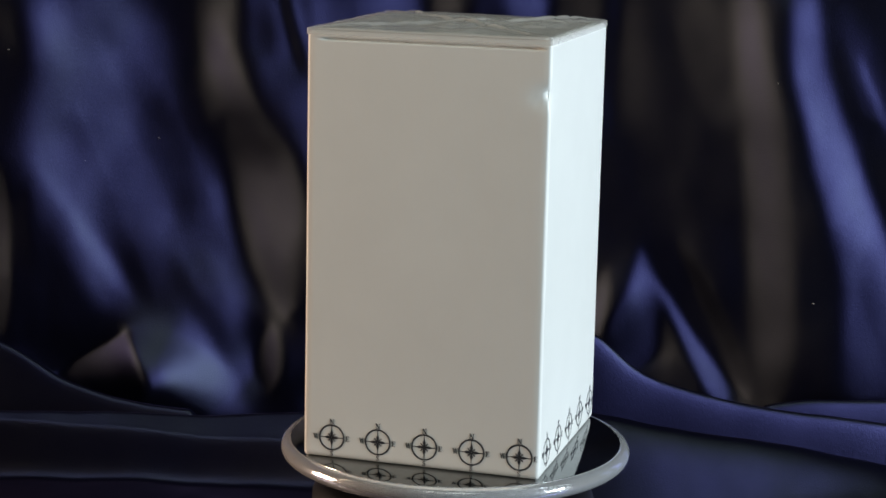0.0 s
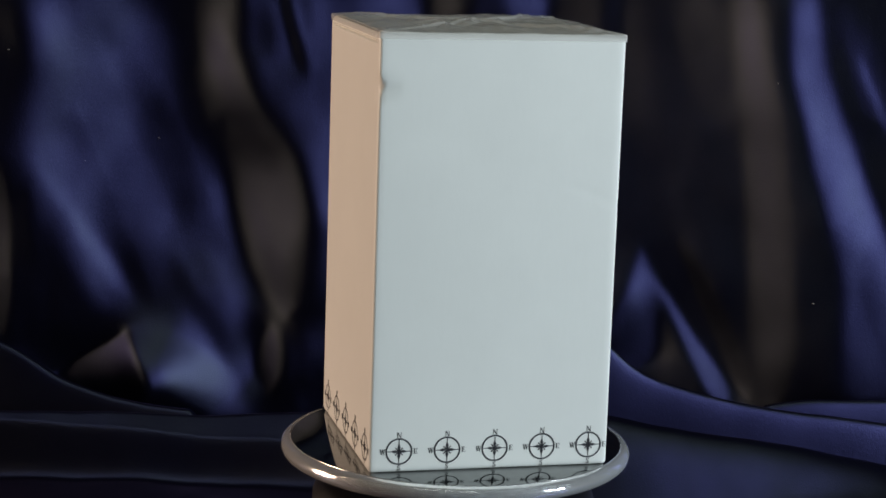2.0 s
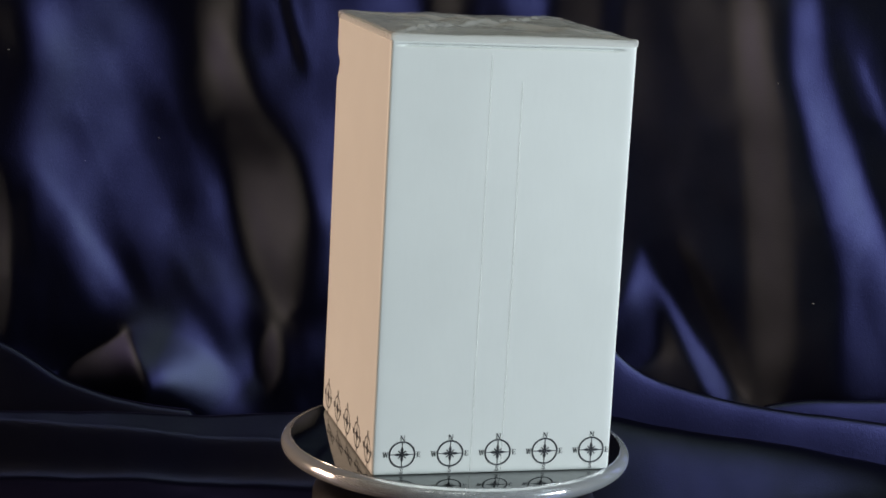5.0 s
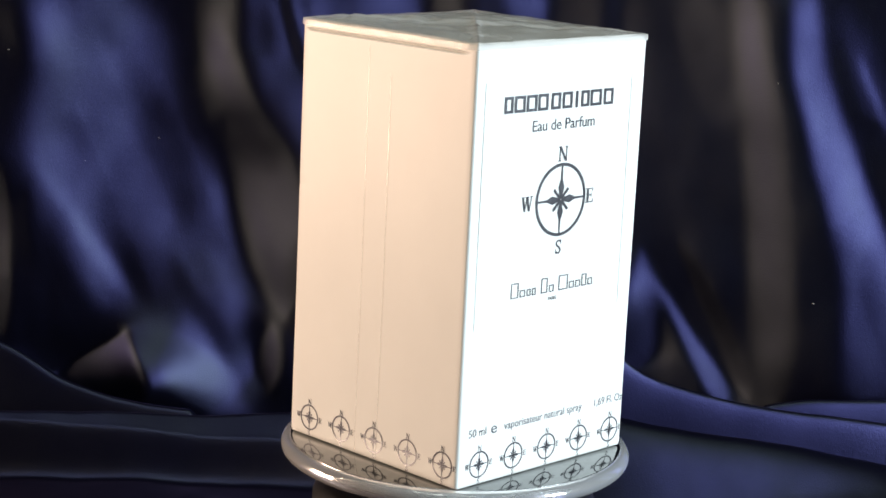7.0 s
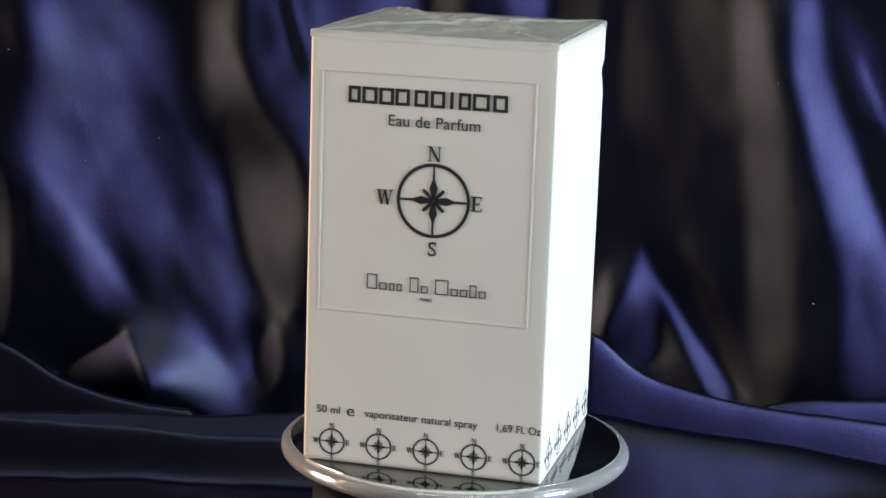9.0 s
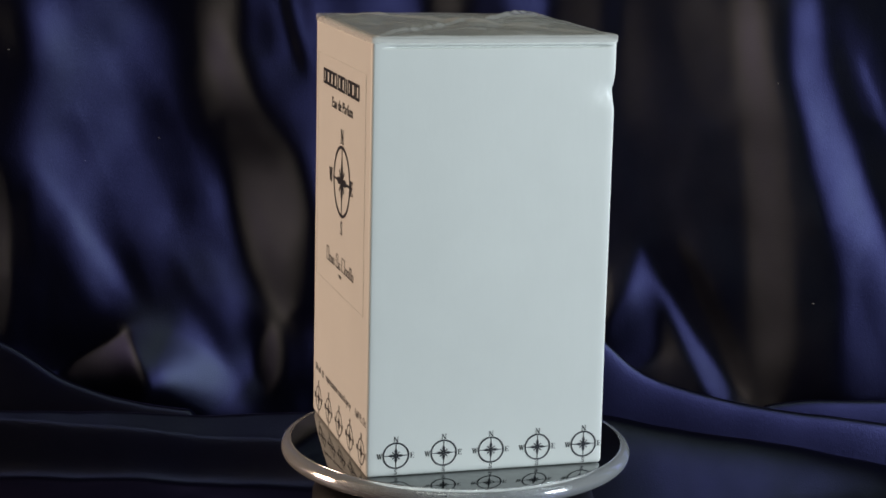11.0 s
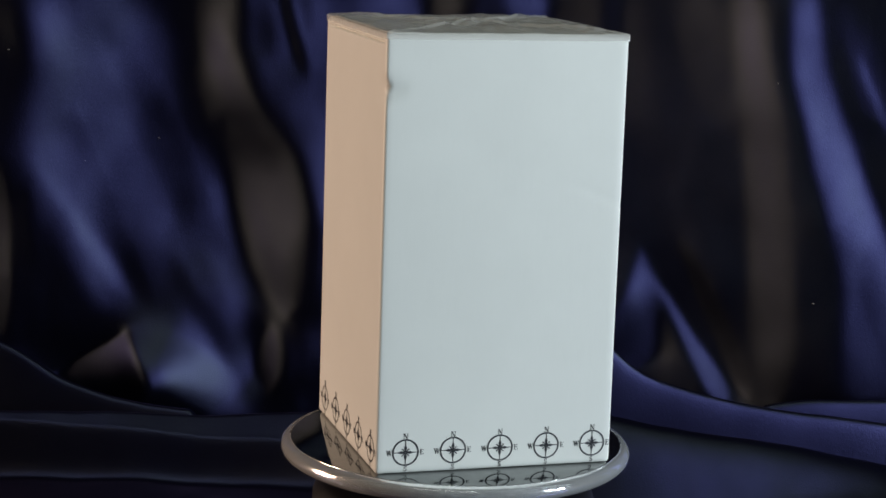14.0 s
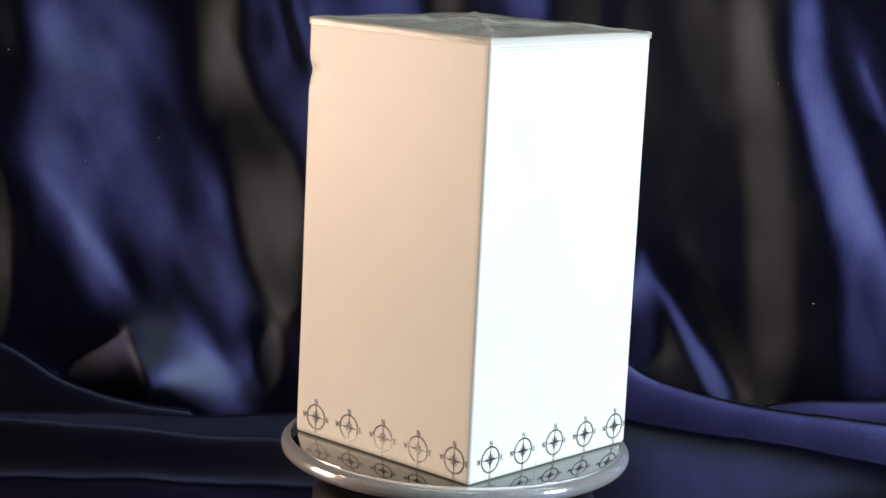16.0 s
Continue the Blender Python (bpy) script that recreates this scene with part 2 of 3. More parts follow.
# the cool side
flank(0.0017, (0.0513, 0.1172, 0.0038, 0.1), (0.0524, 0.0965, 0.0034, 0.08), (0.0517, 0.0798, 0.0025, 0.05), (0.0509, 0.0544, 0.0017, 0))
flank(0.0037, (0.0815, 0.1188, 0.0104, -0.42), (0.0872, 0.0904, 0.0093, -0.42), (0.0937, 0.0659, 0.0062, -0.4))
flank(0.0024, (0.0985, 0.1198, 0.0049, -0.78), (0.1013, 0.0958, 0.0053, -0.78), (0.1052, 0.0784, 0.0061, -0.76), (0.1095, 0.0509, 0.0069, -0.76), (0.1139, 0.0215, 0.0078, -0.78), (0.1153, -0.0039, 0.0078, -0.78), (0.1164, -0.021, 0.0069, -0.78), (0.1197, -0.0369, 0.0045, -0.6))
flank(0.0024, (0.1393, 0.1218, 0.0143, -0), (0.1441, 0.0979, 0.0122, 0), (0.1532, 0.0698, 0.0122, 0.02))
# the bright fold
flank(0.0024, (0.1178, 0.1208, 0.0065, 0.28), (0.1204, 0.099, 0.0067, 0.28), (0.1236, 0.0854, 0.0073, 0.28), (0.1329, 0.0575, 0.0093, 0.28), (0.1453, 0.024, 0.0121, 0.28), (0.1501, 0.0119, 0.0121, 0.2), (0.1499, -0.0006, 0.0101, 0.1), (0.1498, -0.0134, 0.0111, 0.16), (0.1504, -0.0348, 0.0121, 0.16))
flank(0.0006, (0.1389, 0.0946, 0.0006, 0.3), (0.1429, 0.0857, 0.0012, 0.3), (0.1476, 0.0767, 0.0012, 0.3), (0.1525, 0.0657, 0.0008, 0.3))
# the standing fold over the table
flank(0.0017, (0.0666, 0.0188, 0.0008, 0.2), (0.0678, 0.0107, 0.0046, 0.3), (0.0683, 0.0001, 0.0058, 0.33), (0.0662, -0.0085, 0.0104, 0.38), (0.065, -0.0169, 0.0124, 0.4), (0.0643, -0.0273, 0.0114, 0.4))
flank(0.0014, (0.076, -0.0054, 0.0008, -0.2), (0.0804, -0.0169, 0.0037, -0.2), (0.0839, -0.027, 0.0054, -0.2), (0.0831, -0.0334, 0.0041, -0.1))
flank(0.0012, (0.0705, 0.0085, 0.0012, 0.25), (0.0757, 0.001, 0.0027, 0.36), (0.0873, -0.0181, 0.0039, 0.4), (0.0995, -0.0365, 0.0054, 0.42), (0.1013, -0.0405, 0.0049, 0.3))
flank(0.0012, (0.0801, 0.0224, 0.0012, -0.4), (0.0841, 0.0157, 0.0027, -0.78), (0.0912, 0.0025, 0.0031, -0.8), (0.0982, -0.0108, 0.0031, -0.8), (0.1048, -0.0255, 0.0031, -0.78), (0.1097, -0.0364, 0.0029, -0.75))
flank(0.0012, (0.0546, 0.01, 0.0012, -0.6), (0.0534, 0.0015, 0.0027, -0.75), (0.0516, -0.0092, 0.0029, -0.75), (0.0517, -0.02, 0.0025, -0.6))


def satin_cloth():
    cloth = tagged(new("satin_cloth"), "navy blue satin cloth draped in soft folds round the turntable", "cloth")
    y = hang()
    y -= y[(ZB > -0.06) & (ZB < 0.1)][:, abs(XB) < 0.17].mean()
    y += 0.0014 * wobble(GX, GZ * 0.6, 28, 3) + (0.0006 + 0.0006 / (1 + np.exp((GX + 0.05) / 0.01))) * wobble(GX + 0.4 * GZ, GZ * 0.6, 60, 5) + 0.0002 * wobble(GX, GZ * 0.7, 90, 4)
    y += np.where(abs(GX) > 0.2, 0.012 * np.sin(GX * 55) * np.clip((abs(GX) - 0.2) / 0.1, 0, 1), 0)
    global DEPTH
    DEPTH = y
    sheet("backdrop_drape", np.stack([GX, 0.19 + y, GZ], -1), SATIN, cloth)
    # the part that lies on the table, with a swell along its back
    x, yy = np.meshgrid(np.linspace(-0.42, 0.42, 420), np.concatenate([np.linspace(-0.42, 0.06, 120), np.linspace(0.061, 0.20, 260), np.linspace(0.202, 0.26, 24)]))
    side = 1 / (1 + np.exp(-(x - 0.0) / 0.02))
    crest = (0.140 + 0.11 * np.clip(x + 0.11, -0.2, 0.1)) * (1 - side) + (0.106 + 0.14 * np.clip(x - 0.05, -0.02, 0.2)) * side
    high = -0.0385 * (1 - side) - (0.0226 + 0.17 * np.clip(x - 0.05, -0.02, 0.2)) * side
    d = yy - crest
    front = 0.0032 * (1 - side) + 0.016 * side
    low = -0.060 * (1 - side) - 0.064 * side
    lip = (1 - side) * np.clip(0.0035 + 0.06 * (x + 0.13), 0, 0.008)
    fall = np.clip(-d, 0, lip)
    d = np.where(d < 0, np.minimum(0, d + lip), d)
    z = low + (high - 0.9 * fall - low) * np.exp(-np.where(d < 0, (d / front) ** 2, (d / 0.016) ** 2))
    z += (1 - side) * 0.006 * np.exp(-((yy - 0.060 - 0.05 * x) / 0.012) ** 2)
    z += side * 0.010 * np.exp(-((yy - 0.045 - 0.35 * x) / 0.010) ** 2)
    z = rolled_fold(x, yy, z, ((-0.1968, -0.0134), (-0.1661, -0.0191), (-0.1579, -0.0228), (-0.1456, -0.032), (-0.1291, -0.0381), (-0.1126, -0.0408), (-0.0961, -0.0418)), 0.160, 0.0, 0.004)
    z = rolled_fold(x, yy, z, ((0.0441, 0.0011), (0.0502, -0.0033), (0.0532, -0.0068), (0.0613, -0.0144), (0.0769, -0.0199), (0.0982, -0.0251), (0.123, -0.0293), (0.1518, -0.0323), (0.1997, -0.0367)), 0.128, 0.10, 0.0042)
    z = rolled_fold(x, yy, z, ((0.1104, -0.0322), (0.1171, -0.0304), (0.1284, -0.0292), (0.1554, -0.0289), (0.2042, -0.0288)), 0.147, 0.10, 0.0042)
    z += 0.0014 * wobble(x, yy, 30, 7) + 0.0003 * wobble(x, yy, 100, 8)
    near = np.exp(-((x ** 2 + yy ** 2) / 0.06 ** 2) ** 2)
    z = z * (1 - near) - 0.068 * near
    z = np.maximum(z, -0.0715)
    sheet("floor_drape", np.stack([x, yy, z], -1), SATIN, cloth)


satin_cloth()


def lint(x, z, size, turn):
    """A speck of pale lint caught on the hanging cloth."""
    y = DEPTH[np.abs(ZB - z).argmin(), np.abs(XB - x).argmin()]
    bm = bmesh.new()
    bmesh.ops.create_icosphere(bm, subdivisions=2, radius=size)
    for v in bm.verts:
        v.co = Vector((v.co.x * 1.9, v.co.y * 0.5, v.co.z * 0.7)) * (1 + 0.4 * noise.noise(v.co * 9000))
    ob = part("lint_speck", bm, LINT, None)
    ob.matrix_world = pose(x, 0.19 + y - size * 0.4, z, 0, turn, 0)
    tagged(ob, "tiny pale lint speck caught on the navy satin", "lint", "lint specks on the cloth")


for place in ((-0.1145, 0.052, 0.00024, 40), (-0.1655, 0.085, 0.00026, 10), (0.1110, 0.083, 0.00024, 70), (0.1290, 0.003, 0.00028, 5), (-0.1400, 0.0440, 0.00018, 60)):
    lint(*place)


# ---- the turntable ----
TOP = 0.0


def turntable():
    table = tagged(new("turntable"), "small black turntable with a clear round acrylic platter", "turntable")
    pts = lathe([(0.0005, -0.012), (0.034, -0.012), (0.036, -0.0122), (0.038, -0.013), (0.0395, -0.016), (0.0405, -0.030), (0.045, -0.050), (0.047, -0.066), (0.047, -0.068), (0.0005, -0.068)])
    sheet("base", pts, BLACK, table, "black plastic base", True)
    spindle = lathe([(0.0005, -0.0058), (0.012, -0.0058), (0.012, -0.0125), (0.0005, -0.0125)], 48)
    sheet("spindle", spindle, BLACK, table, "", True)
    r, h, e = 0.0478, 0.0050, 0.0018
    platter = sheet("platter", lathe([(0.0005, TOP), (r - e - 0.0002, TOP), (r - e, TOP - 0.00005), (r - e, TOP - h + 0.0001), (r - e - 0.0002, TOP - h), (0.0005, TOP - h)]), ACRYLIC, table, "glossy acrylic disc", True)
    ring = [(r - e + 0.0001, TOP)]
    ring += [(r - e + (e + 0.0009) * math.sin(math.radians(k)), TOP - h / 2 + h / 2 * math.cos(math.radians(k))) for k in range(0, 181, 15)]
    ring += [(r - e + 0.0001, TOP - h), (r - e + 0.0001, TOP)]
    sheet("rim", lathe(ring), RIM, platter, "polished pale edge", True)
    return platter


PLATTER = turntable()

# ---- the perfume box ----
W, D, H = 0.0653, 0.0653, 0.1149


def dents(x, y, z):
    """How far the card is pushed inwards at a place on the carton."""
    k = 0.00006 * (1 + noise.noise(Vector((x * 45, y * 45, z * 30)))) * min(1, max(0, (z - 0.012) / 0.02))
    if x > 0.02 and y > 0.02:
        e = W / 2 - x + D / 2 - y
        k += (0.0008 + 0.0008 * noise.noise(Vector((x * 700, y * 700, z * 500)))) * math.exp(-((z - 0.1005) / 0.0026) ** 2 - (e / 0.0038) ** 2)
    if y > 0.03:
        u = -x
        d = (z - 0.0766) + (u - 0.0175) * 0.40
        if 0.014 < u < 0.033:
            k += 0.00010 * math.exp(-(d / 0.0008) ** 2) * min(1, (u - 0.014) / 0.006)
    if abs(x) > 0.0318 and -0.0285 < y < 0.0300:
        k += 0.0009 * math.exp(-((z - H + 0.0025) / 0.00028) ** 2)
    return k


def outline(w, d, r, n_side, n_corner=4):
    """A rounded rectangle, as (x, y, normal x, normal y)."""
    out = []
    for cx, cy, a0 in ((1, -1, -90), (1, 1, 0), (-1, 1, 90), (-1, -1, 180)):
        for k in range(n_corner + 1):
            a = math.radians(a0 + 90 * k / n_corner)
            out.append((cx * (w / 2 - r) + r * math.cos(a), cy * (d / 2 - r) + r * math.sin(a), math.cos(a), math.sin(a)))
        a = math.radians(a0 + 90)
        x, y = out[-1][:2]
        length = (w if abs(math.sin(a)) > 0.5 else d) - 2 * r
        for k in range(1, n_side):
            s = length * k / n_side
            out.append((x - math.sin(a) * s, y + math.cos(a) * s, math.cos(a), math.sin(a)))
    return out


def shell(w, d, z0, z1, r, rows, n_side, dented, crown=0.0):
    ring = outline(w, d, r, n_side)
    levels = [(z0, 2.5 * r), (z0, r), (z0 + 0.3 * r, 0.3 * r)] + [(z0 + r + (z1 - z0 - 2 * r) * k / rows, 0) for k in range(rows + 1)] + ([(z1 - 0.0034 + 0.00012 * k, 0) for k in range(20)] if dented else []) + [(z1 - 0.3 * r, 0.3 * r), (z1, r), (z1, 2.5 * r)]
    levels = levels[:3] + sorted(levels[3:-3]) + levels[-3:]
    if crown:
        arc = [math.radians(9 * k) for k in range(11)]
        levels = [a for a in levels if a[0] < z1 - crown] + [(z1 - crown + crown * math.sin(a), crown * (1 - math.cos(a))) for a in arc] + [(z1, 3 * crown)]
    bm = bmesh.new()
    grid = []
    for z, inset in levels:
        line = []
        for x, y, nx, ny in ring:
            k = inset + (dents(x, y, z) if dented else 0)
            line.append(bm.verts.new((x - nx * k, y - ny * k, z)))
        grid.append(line)
    for a, b in zip(grid, grid[1:]):
        for k in range(len(a)):
            j = (k + 1) % len(a)
            bm.faces.new((a[k], a[j], b[j], b[k]))
    bm.faces.new(grid[-1])
    bm.faces.new(reversed(grid[0]))
    return bm


def letters(text, size, align="CENTER", squeeze=1.0):
    """Flat lettering as a mesh, in the x-y plane."""
    data = bpy.data.curves.new("lettering", "FONT")
    data.body, data.size, data.align_x, data.extrude = text, size, align, 0.00002
    ob = new("lettering", data)
    bpy.context.view_layer.update()
    mesh = bpy.data.meshes.new_from_object(ob.evaluated_get(bpy.context.evaluated_depsgraph_get()))
    bpy.data.objects.remove(ob)
    bm = bmesh.new()
    bm.from_mesh(mesh)
    for v in bm.verts:
        v.co.x *= squeeze
    return bm


def merge(bm, other, m):
    mesh = bpy.data.meshes.new("piece")
    other.to_mesh(mesh)
    other.free()
    mesh.transform(m)
    bm.from_mesh(mesh)
    bpy.data.meshes.remove(mesh)


def flat(bm, points, h=0.00004):
    """A thin flat piece with the outline given."""
    low = [bm.verts.new((x, y, 0)) for x, y in points]
    top = [bm.verts.new((x, y, h)) for x, y in points]
    bm.faces.new(top)
    for k in range(len(points)):
        j = (k + 1) % len(points)
        bm.faces.new((low[k], low[j], top[j], top[k]))
    return bm


def ring_piece(r, w, n=64, h=0.00004):
    bm = bmesh.new()
    loops = [[bm.verts.new((q * math.cos(2 * math.pi * k / n), q * math.sin(2 * math.pi * k / n), z)) for k in range(n)] for q, z in ((r - w / 2, 0), (r - w / 2, h), (r + w / 2, h), (r + w / 2, 0))]
    for a, b in zip(loops, loops[1:]):
        for k in range(n):
            j = (k + 1) % n
            bm.faces.new((a[k], b[k], b[j], a[j]))
    return bm


def star_piece(r):
    bm = bmesh.new()
    for k in range(4):
        a = math.pi / 2 * k
        c, s = math.cos(a), math.sin(a)
        pts = [(0.02, 0.03), (0.36, 0.12), (0.58, 0.035), (0.96, 0.028), (0.96, -0.028), (0.58, -0.035), (0.36, -0.12), (0.02, -0.03)]
        flat(bm, [(r * (x * c - y * s), r * (x * s + y * c)) for x, y in reversed(pts)])
        a += math.pi / 4
        c, s = math.cos(a), math.sin(a)
        flat(bm, [(r * (x * c - y * s), r * (x * s + y * c)) for x, y in ((0.05, -0.045), (0.42, -0.045), (0.42, 0.045), (0.05, 0.045))])
    return bm


def plain_frame(w, h, stroke):
    """A plain upright frame that stands for one sign of the title."""
    bm = bmesh.new()
    if w < 2.5 * stroke:
        return flat(bm, [(0, 0), (w, 0), (w, h), (0, h)])
    for x0, x1, y0, y1 in ((0, stroke, 0, h), (w - stroke, w, 0, h), (stroke, w - stroke, 0, stroke * 0.9), (stroke, w - stroke, h - stroke * 0.9, h)):
        flat(bm, [(x0, y0), (x1, y0), (x1, y1), (x0, y1)])
    return bm


def serif_letter(text, h):
    """A capital with thick and thin strokes and serifs, h high, centred on its foot."""
    bm = bmesh.new()

    def stroke(x0, y0, x1, y1, w):
        flat(bm, [(h * (x0 - w / 2), h * y0), (h * (x0 + w / 2), h * y0), (h * (x1 + w / 2), h * y1), (h * (x1 - w / 2), h * y1)])

    def bar(x0, x1, y0, y1):
        flat(bm, [(h * x0, h * y0), (h * x1, h * y0), (h * x1, h * y1), (h * x0, h * y1)])

    if text == "N":
        stroke(-0.32, 0, -0.32, 1, 0.08), stroke(0.32, 0, 0.32, 1, 0.08), stroke(0.28, 0, -0.30, 1, 0.19)
        bar(-0.46, -0.18, 0, 0.06), bar(0.18, 0.46, 0.94, 1), bar(-0.46, -0.30, 0.94, 1)
    elif text == "E":
        stroke(-0.17, 0, -0.17, 1, 0.19)
        bar(-0.37, 0.36, 0, 0.07), bar(-0.37, 0.34, 0.93, 1), bar(-0.1, 0.20, 0.48, 0.55)
        bar(0.29, 0.36, 0.07, 0.25), bar(0.27, 0.34, 0.76, 0.93), bar(0.16, 0.21, 0.38, 0.65)
    elif text == "W":
        stroke(-0.22, 0, -0.44, 1, 0.17), stroke(-0.22, 0, -0.02, 1, 0.07), stroke(0.20, 0, -0.02, 1, 0.17), stroke(0.20, 0, 0.42, 1, 0.07)
        bar(-0.58, -0.28, 0.94, 1), bar(-0.16, 0.14, 0.94, 1), bar(0.30, 0.56, 0.94, 1)
    else:
        merge(bm, letters("S", h * 1.38), Matrix.Translation((0, h * 0.01, 0)))
        bar(0.20, 0.26, 0.68, 0.98), bar(-0.27, -0.21, 0.02, 0.33)
    return bm


def compass(r, w, size, gap):
    bm = ring_piece(r, w)
    merge(bm, star_piece(r), Matrix())
    for text, x, y in (("N", 0, 1), ("E", 1, 0), ("S", 0, -1), ("W", -1, 0)):
        merge(bm, serif_letter(text, size * 0.76), Matrix.Translation((x * gap, y * gap - size * 0.38, 0)))
    return bm


def on_face(face, u, z, lift=0.00004):
    """The pose of a flat piece on a side of the carton: u to the reader's right, z up."""
    turn = {"front": 0, "right": 90, "back": 180, "left": 270}[face]
    half = (D if face in ("front", "back") else W) / 2
    return pose(0, 0, 0, 0, 0, turn) @ pose(u, -half - lift, z, 90, 0, 0)


def perfume_box():
    carton = tagged(new("perfume_box"), "white card perfume box in clear wrap with dark compass prints", "box")
    part("body", shell(W, D, 0.0001, H - 0.0003, 0.0010, 110, 44, True, 0.0017), CARD, carton)
    part("lid", shell(W - 0.0040, D - 0.0040, H - 0.0008, H, 0.0004, 2, 22, False), CARD, carton, "closed white card top")
    # front print
    def put(name, bm, u, z, mat=FOIL, label="", face="front"):
        ob = part(name, bm, mat, carton, label, False)
        ob.matrix_basis = on_face(face, u, z)
        return ob
    for u, w in ((-0.0221, 0.0032), (-0.0184, 0.0040), (-0.0139, 0.0039), (-0.0096, 0.0038), (-0.0046, 0.0036), (-0.0003, 0.0038), (0.0048, 0.0009), (0.0070, 0.0032), (0.0107, 0.0044), (0.0160, 0.0038)):
        put("title_bar", plain_frame(w, 0.0043, 0.00085), u, 0.0971)
    put("lettering", letters("Eau de Parfum", 0.00415, "CENTER", 1.02), 0.0008, 0.0918)
    put("compass_ring", ring_piece(0.0093, 0.00085, 96), 0.0012, 0.0731)
    put("compass_star", star_piece(0.0093), 0.0012, 0.0731)
    for text, u, z in (("N", 0.0012, 0.0833), ("E", 0.0126, 0.0712), ("S", 0.0013, 0.0586), ("W", -0.0117, 0.0712)):
        put("compass_letter", serif_letter(text, 0.0039), u, z)
    for u, w, h in ((-0.0160, 0.0028, 0.0040), (-0.0126, 0.0020, 0.0019), (-0.0099, 0.0014, 0.0019), (-0.0079, 0.0014, 0.0019), (-0.0044, 0.0024, 0.0040), (-0.0013, 0.0018, 0.0019),
                    (0.0024, 0.0036, 0.0040), (0.0066, 0.0019, 0.0019), (0.0091, 0.0019, 0.0019), (0.0116, 0.0019, 0.0033), (0.0141, 0.0018, 0.0019)):
        put("name_bar", plain_frame(w, h, 0.00030), u, 0.0486)
    put("lettering", letters("PARIS", 0.0013), 0.0001, 0.0464)
    put("lettering", letters("50 ml", 0.0030, "LEFT"), -0.0291, 0.0136)
    put("lettering", letters("e", 0.0043, "LEFT", 1.2), -0.0208, 0.0134)
    put("lettering", letters("vaporisateur natural spray", 0.0030, "LEFT", 0.97), -0.0157, 0.0136)
    put("lettering", letters("1,69 Fl. Oz", 0.0030, "LEFT", 0.93), 0.0197, 0.0136)
    for u0, u1, z0, z1 in ((-0.0292, -0.0290, 0.042, 0.1052), (0.0270, 0.0272, 0.042, 0.1046), (-0.0292, 0.0272, 0.0419, 0.0421), (-0.0292, 0.0272, 0.1049, 0.1051)):
        ob = part("embossed_line", flat(bmesh.new(), [(u0, z0), (u1, z0), (u1, z1), (u0, z1)], 0.00006), CARD, carton, "", False)
        ob.matrix_basis = on_face("front", 0, 0, 0.00002)
    # compass prints round the foot
    mark = None
    for face in ("front", "right", "back", "left"):
        for k in range(5):
            if mark is None:
                mark = part("compass_mark", compass(0.0034, 0.00042, 0.0019, 0.0044), FOIL, carton, "", False)
                ob = mark
            else:
                ob = new("compass_mark", mark.data)
                ob.parent = carton
            ob.matrix_basis = on_face(face, -0.0246 + 0.01297 * k, 0.0058)
    # the clear wrap: folded ends on top and an overlap up one side
    for k, (tri, z) in enumerate((([(-0.031, -0.0315), (0.031, -0.0315), (0.006, 0.004), (-0.006, 0.004)], 0.00004), ([(0.031, 0.0315), (-0.031, 0.0315), (-0.005, -0.002), (0.005, -0.002)], 0.0001),
                     ([(-0.0315, -0.031), (-0.007, -0.003), (-0.007, 0.004), (-0.0315, 0.031)], 0.00016), ([(0.0315, 0.031), (0.007, 0.003), (0.007, -0.004), (0.0315, -0.031)], 0.00022))):
        ob = part("wrap_fold", flat(bmesh.new(), tri if k < 2 else tri[::-1], 0.00005), WRAP_TOP, carton, "clear folded wrap", False)
        ob.matrix_basis = pose(0, 0, H + z)
    # the crumpled film over the top, its edges drawn down over the card
    n = 110
    u, v = np.meshgrid(np.linspace(-1, 1, n), np.linspace(-1, 1, n))
    k = lambda a: np.sign(a) * np.minimum(1, abs(a) / 0.93) * (W / 2 + 0.00025)
    tuck = 1 - 0.016 * np.minimum(abs(u), abs(v)) ** 14
    x, y = k(u) * tuck, k(v) * tuck
    rim = np.clip((np.maximum(abs(u), abs(v)) - 0.90) / 0.10, 0, 1)
    inner = np.clip(1 - np.maximum(abs(u), abs(v)) ** 3, 0, 1)
    creases = 1.2 * np.abs(wobble(x + 0.3 * y, y, 62, 21)) + 0.5 * np.abs(wobble(x, y - 0.5 * x, 150, 22)) + 0.12 * np.abs(wobble(x, y, 420, 23))
    ends = np.exp(-(np.minimum(abs(abs(u) - abs(v)), 0.3) / 0.028) ** 2) * 0.00075
    z = H + 0.00022 + inner * (0.0015 * np.clip(creases, 0, 1.2) + ends) - 0.0017 * rim ** 1.6
    film = sheet("wrap_top", np.stack([x, y, z], -1), FILM, carton, "crumpled clear wrap")
    for u, w, z1 in ((-0.0062, 0.00025, 0.1105), (0.0022, 0.0003, 0.104)):
        ob = part("wrap_seam", flat(bmesh.new(), [(u, 0.001), (u + w, 0.001), (u + w * 1.6, z1 * 0.55), (u + w * 0.7, z1), (u - w * 0.2, z1), (u + w * 0.4, z1 * 0.55)], 0.00003), WRAP, carton, "clear wrap overlap", False)
        ob.matrix_basis = on_face("left", 0, 0, 0.00003)
    return carton


CARTON = perfume_box()


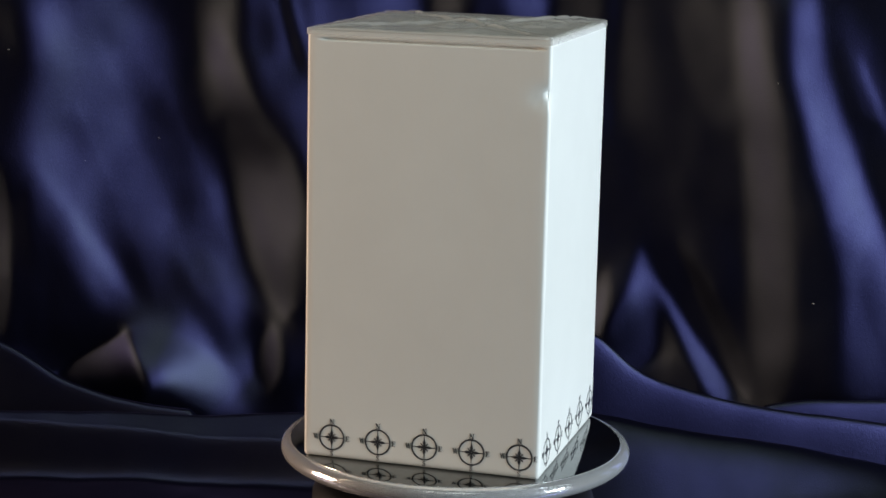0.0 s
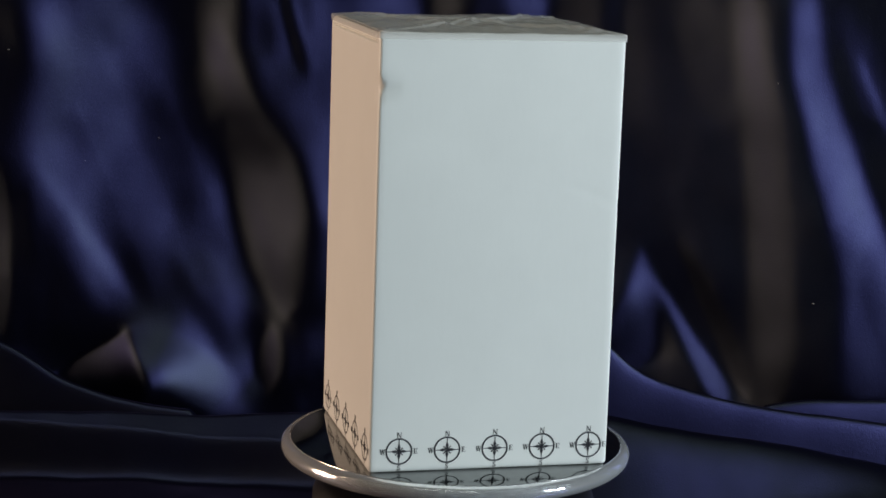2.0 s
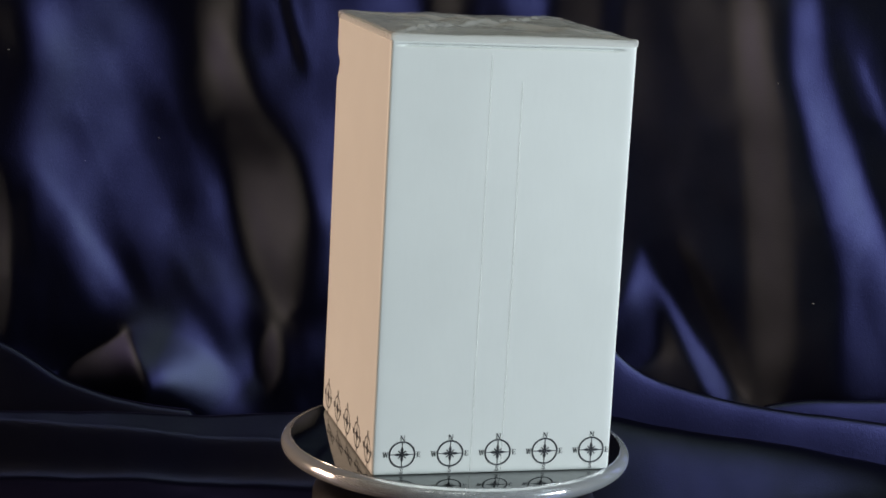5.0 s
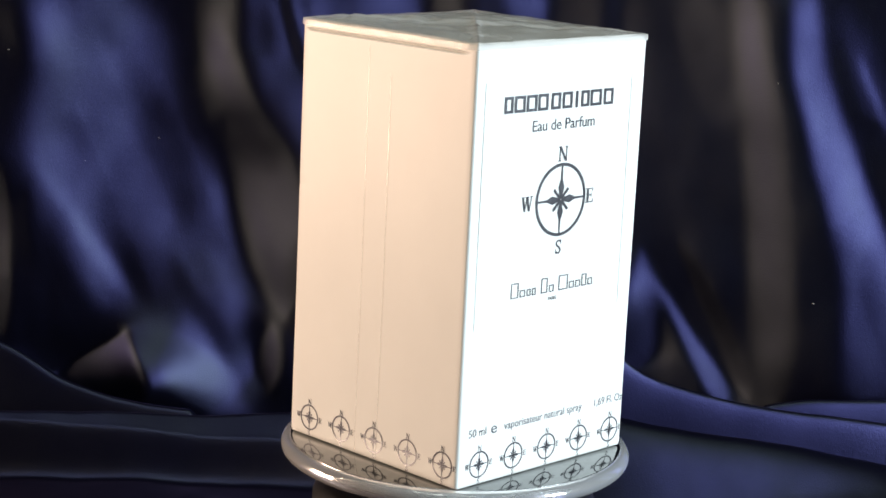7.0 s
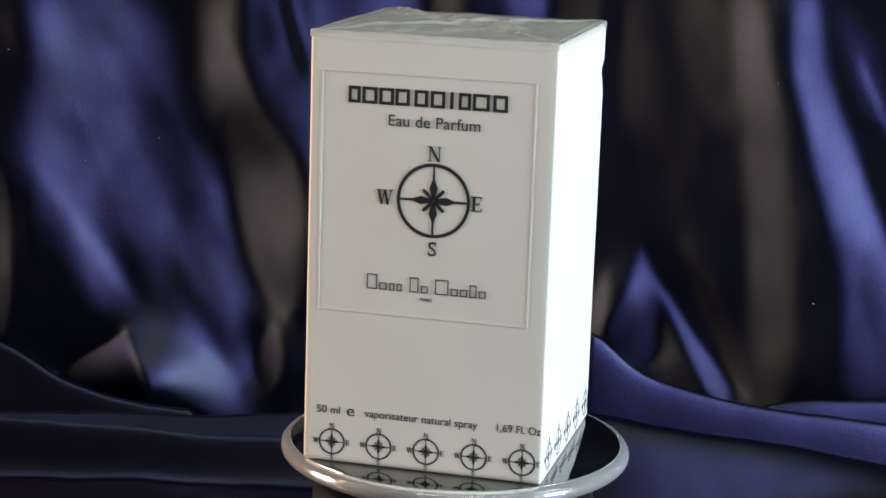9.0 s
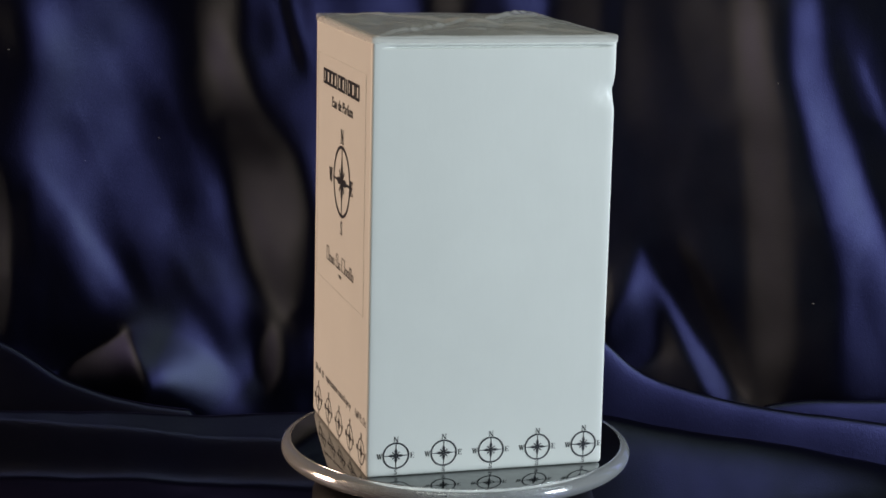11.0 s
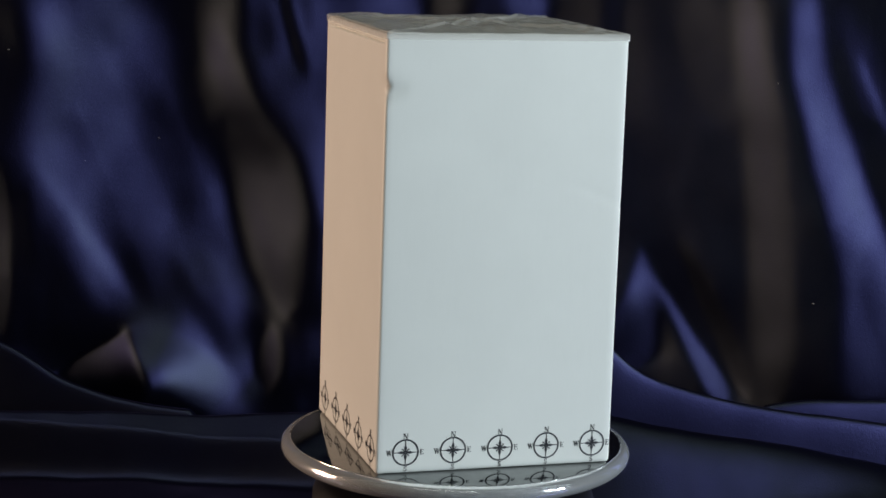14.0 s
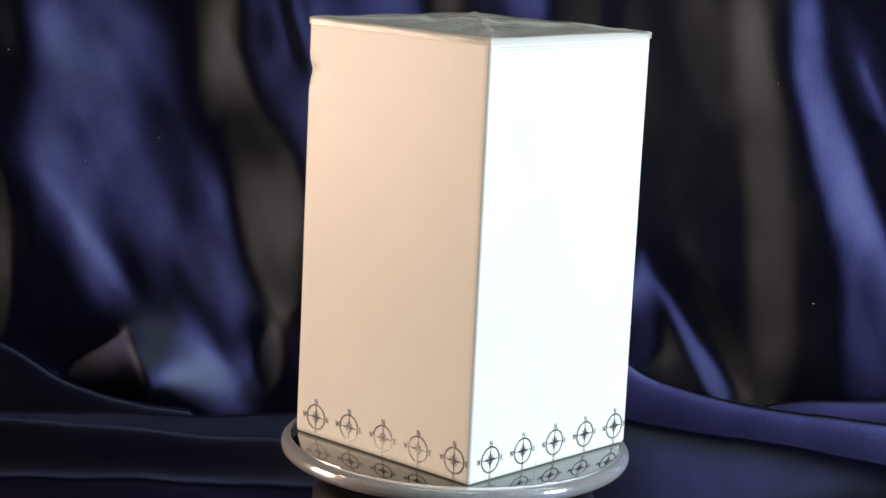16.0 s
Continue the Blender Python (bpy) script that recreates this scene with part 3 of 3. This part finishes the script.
# ---- what moves: the platter turns, and the carton with it ----
def motions():
    rows, spin = [], []
    for k in range(33):
        t = k * 0.5
        a = 254.40 - 29.778 * t
        rows.append((t, pose(0, 0, 0, 0, 0, a) @ pose(0, 0, 0, 0.87, 0, 0) @ pose(-0.0011, -0.0009, 0)))
        spin.append((t, pose(0, 0, 0, 0, 0, a) @ pose(0, 0, 0, 0.87, 0, 0)))
    walk(CARTON, rows)
    walk(PLATTER, spin)


motions()
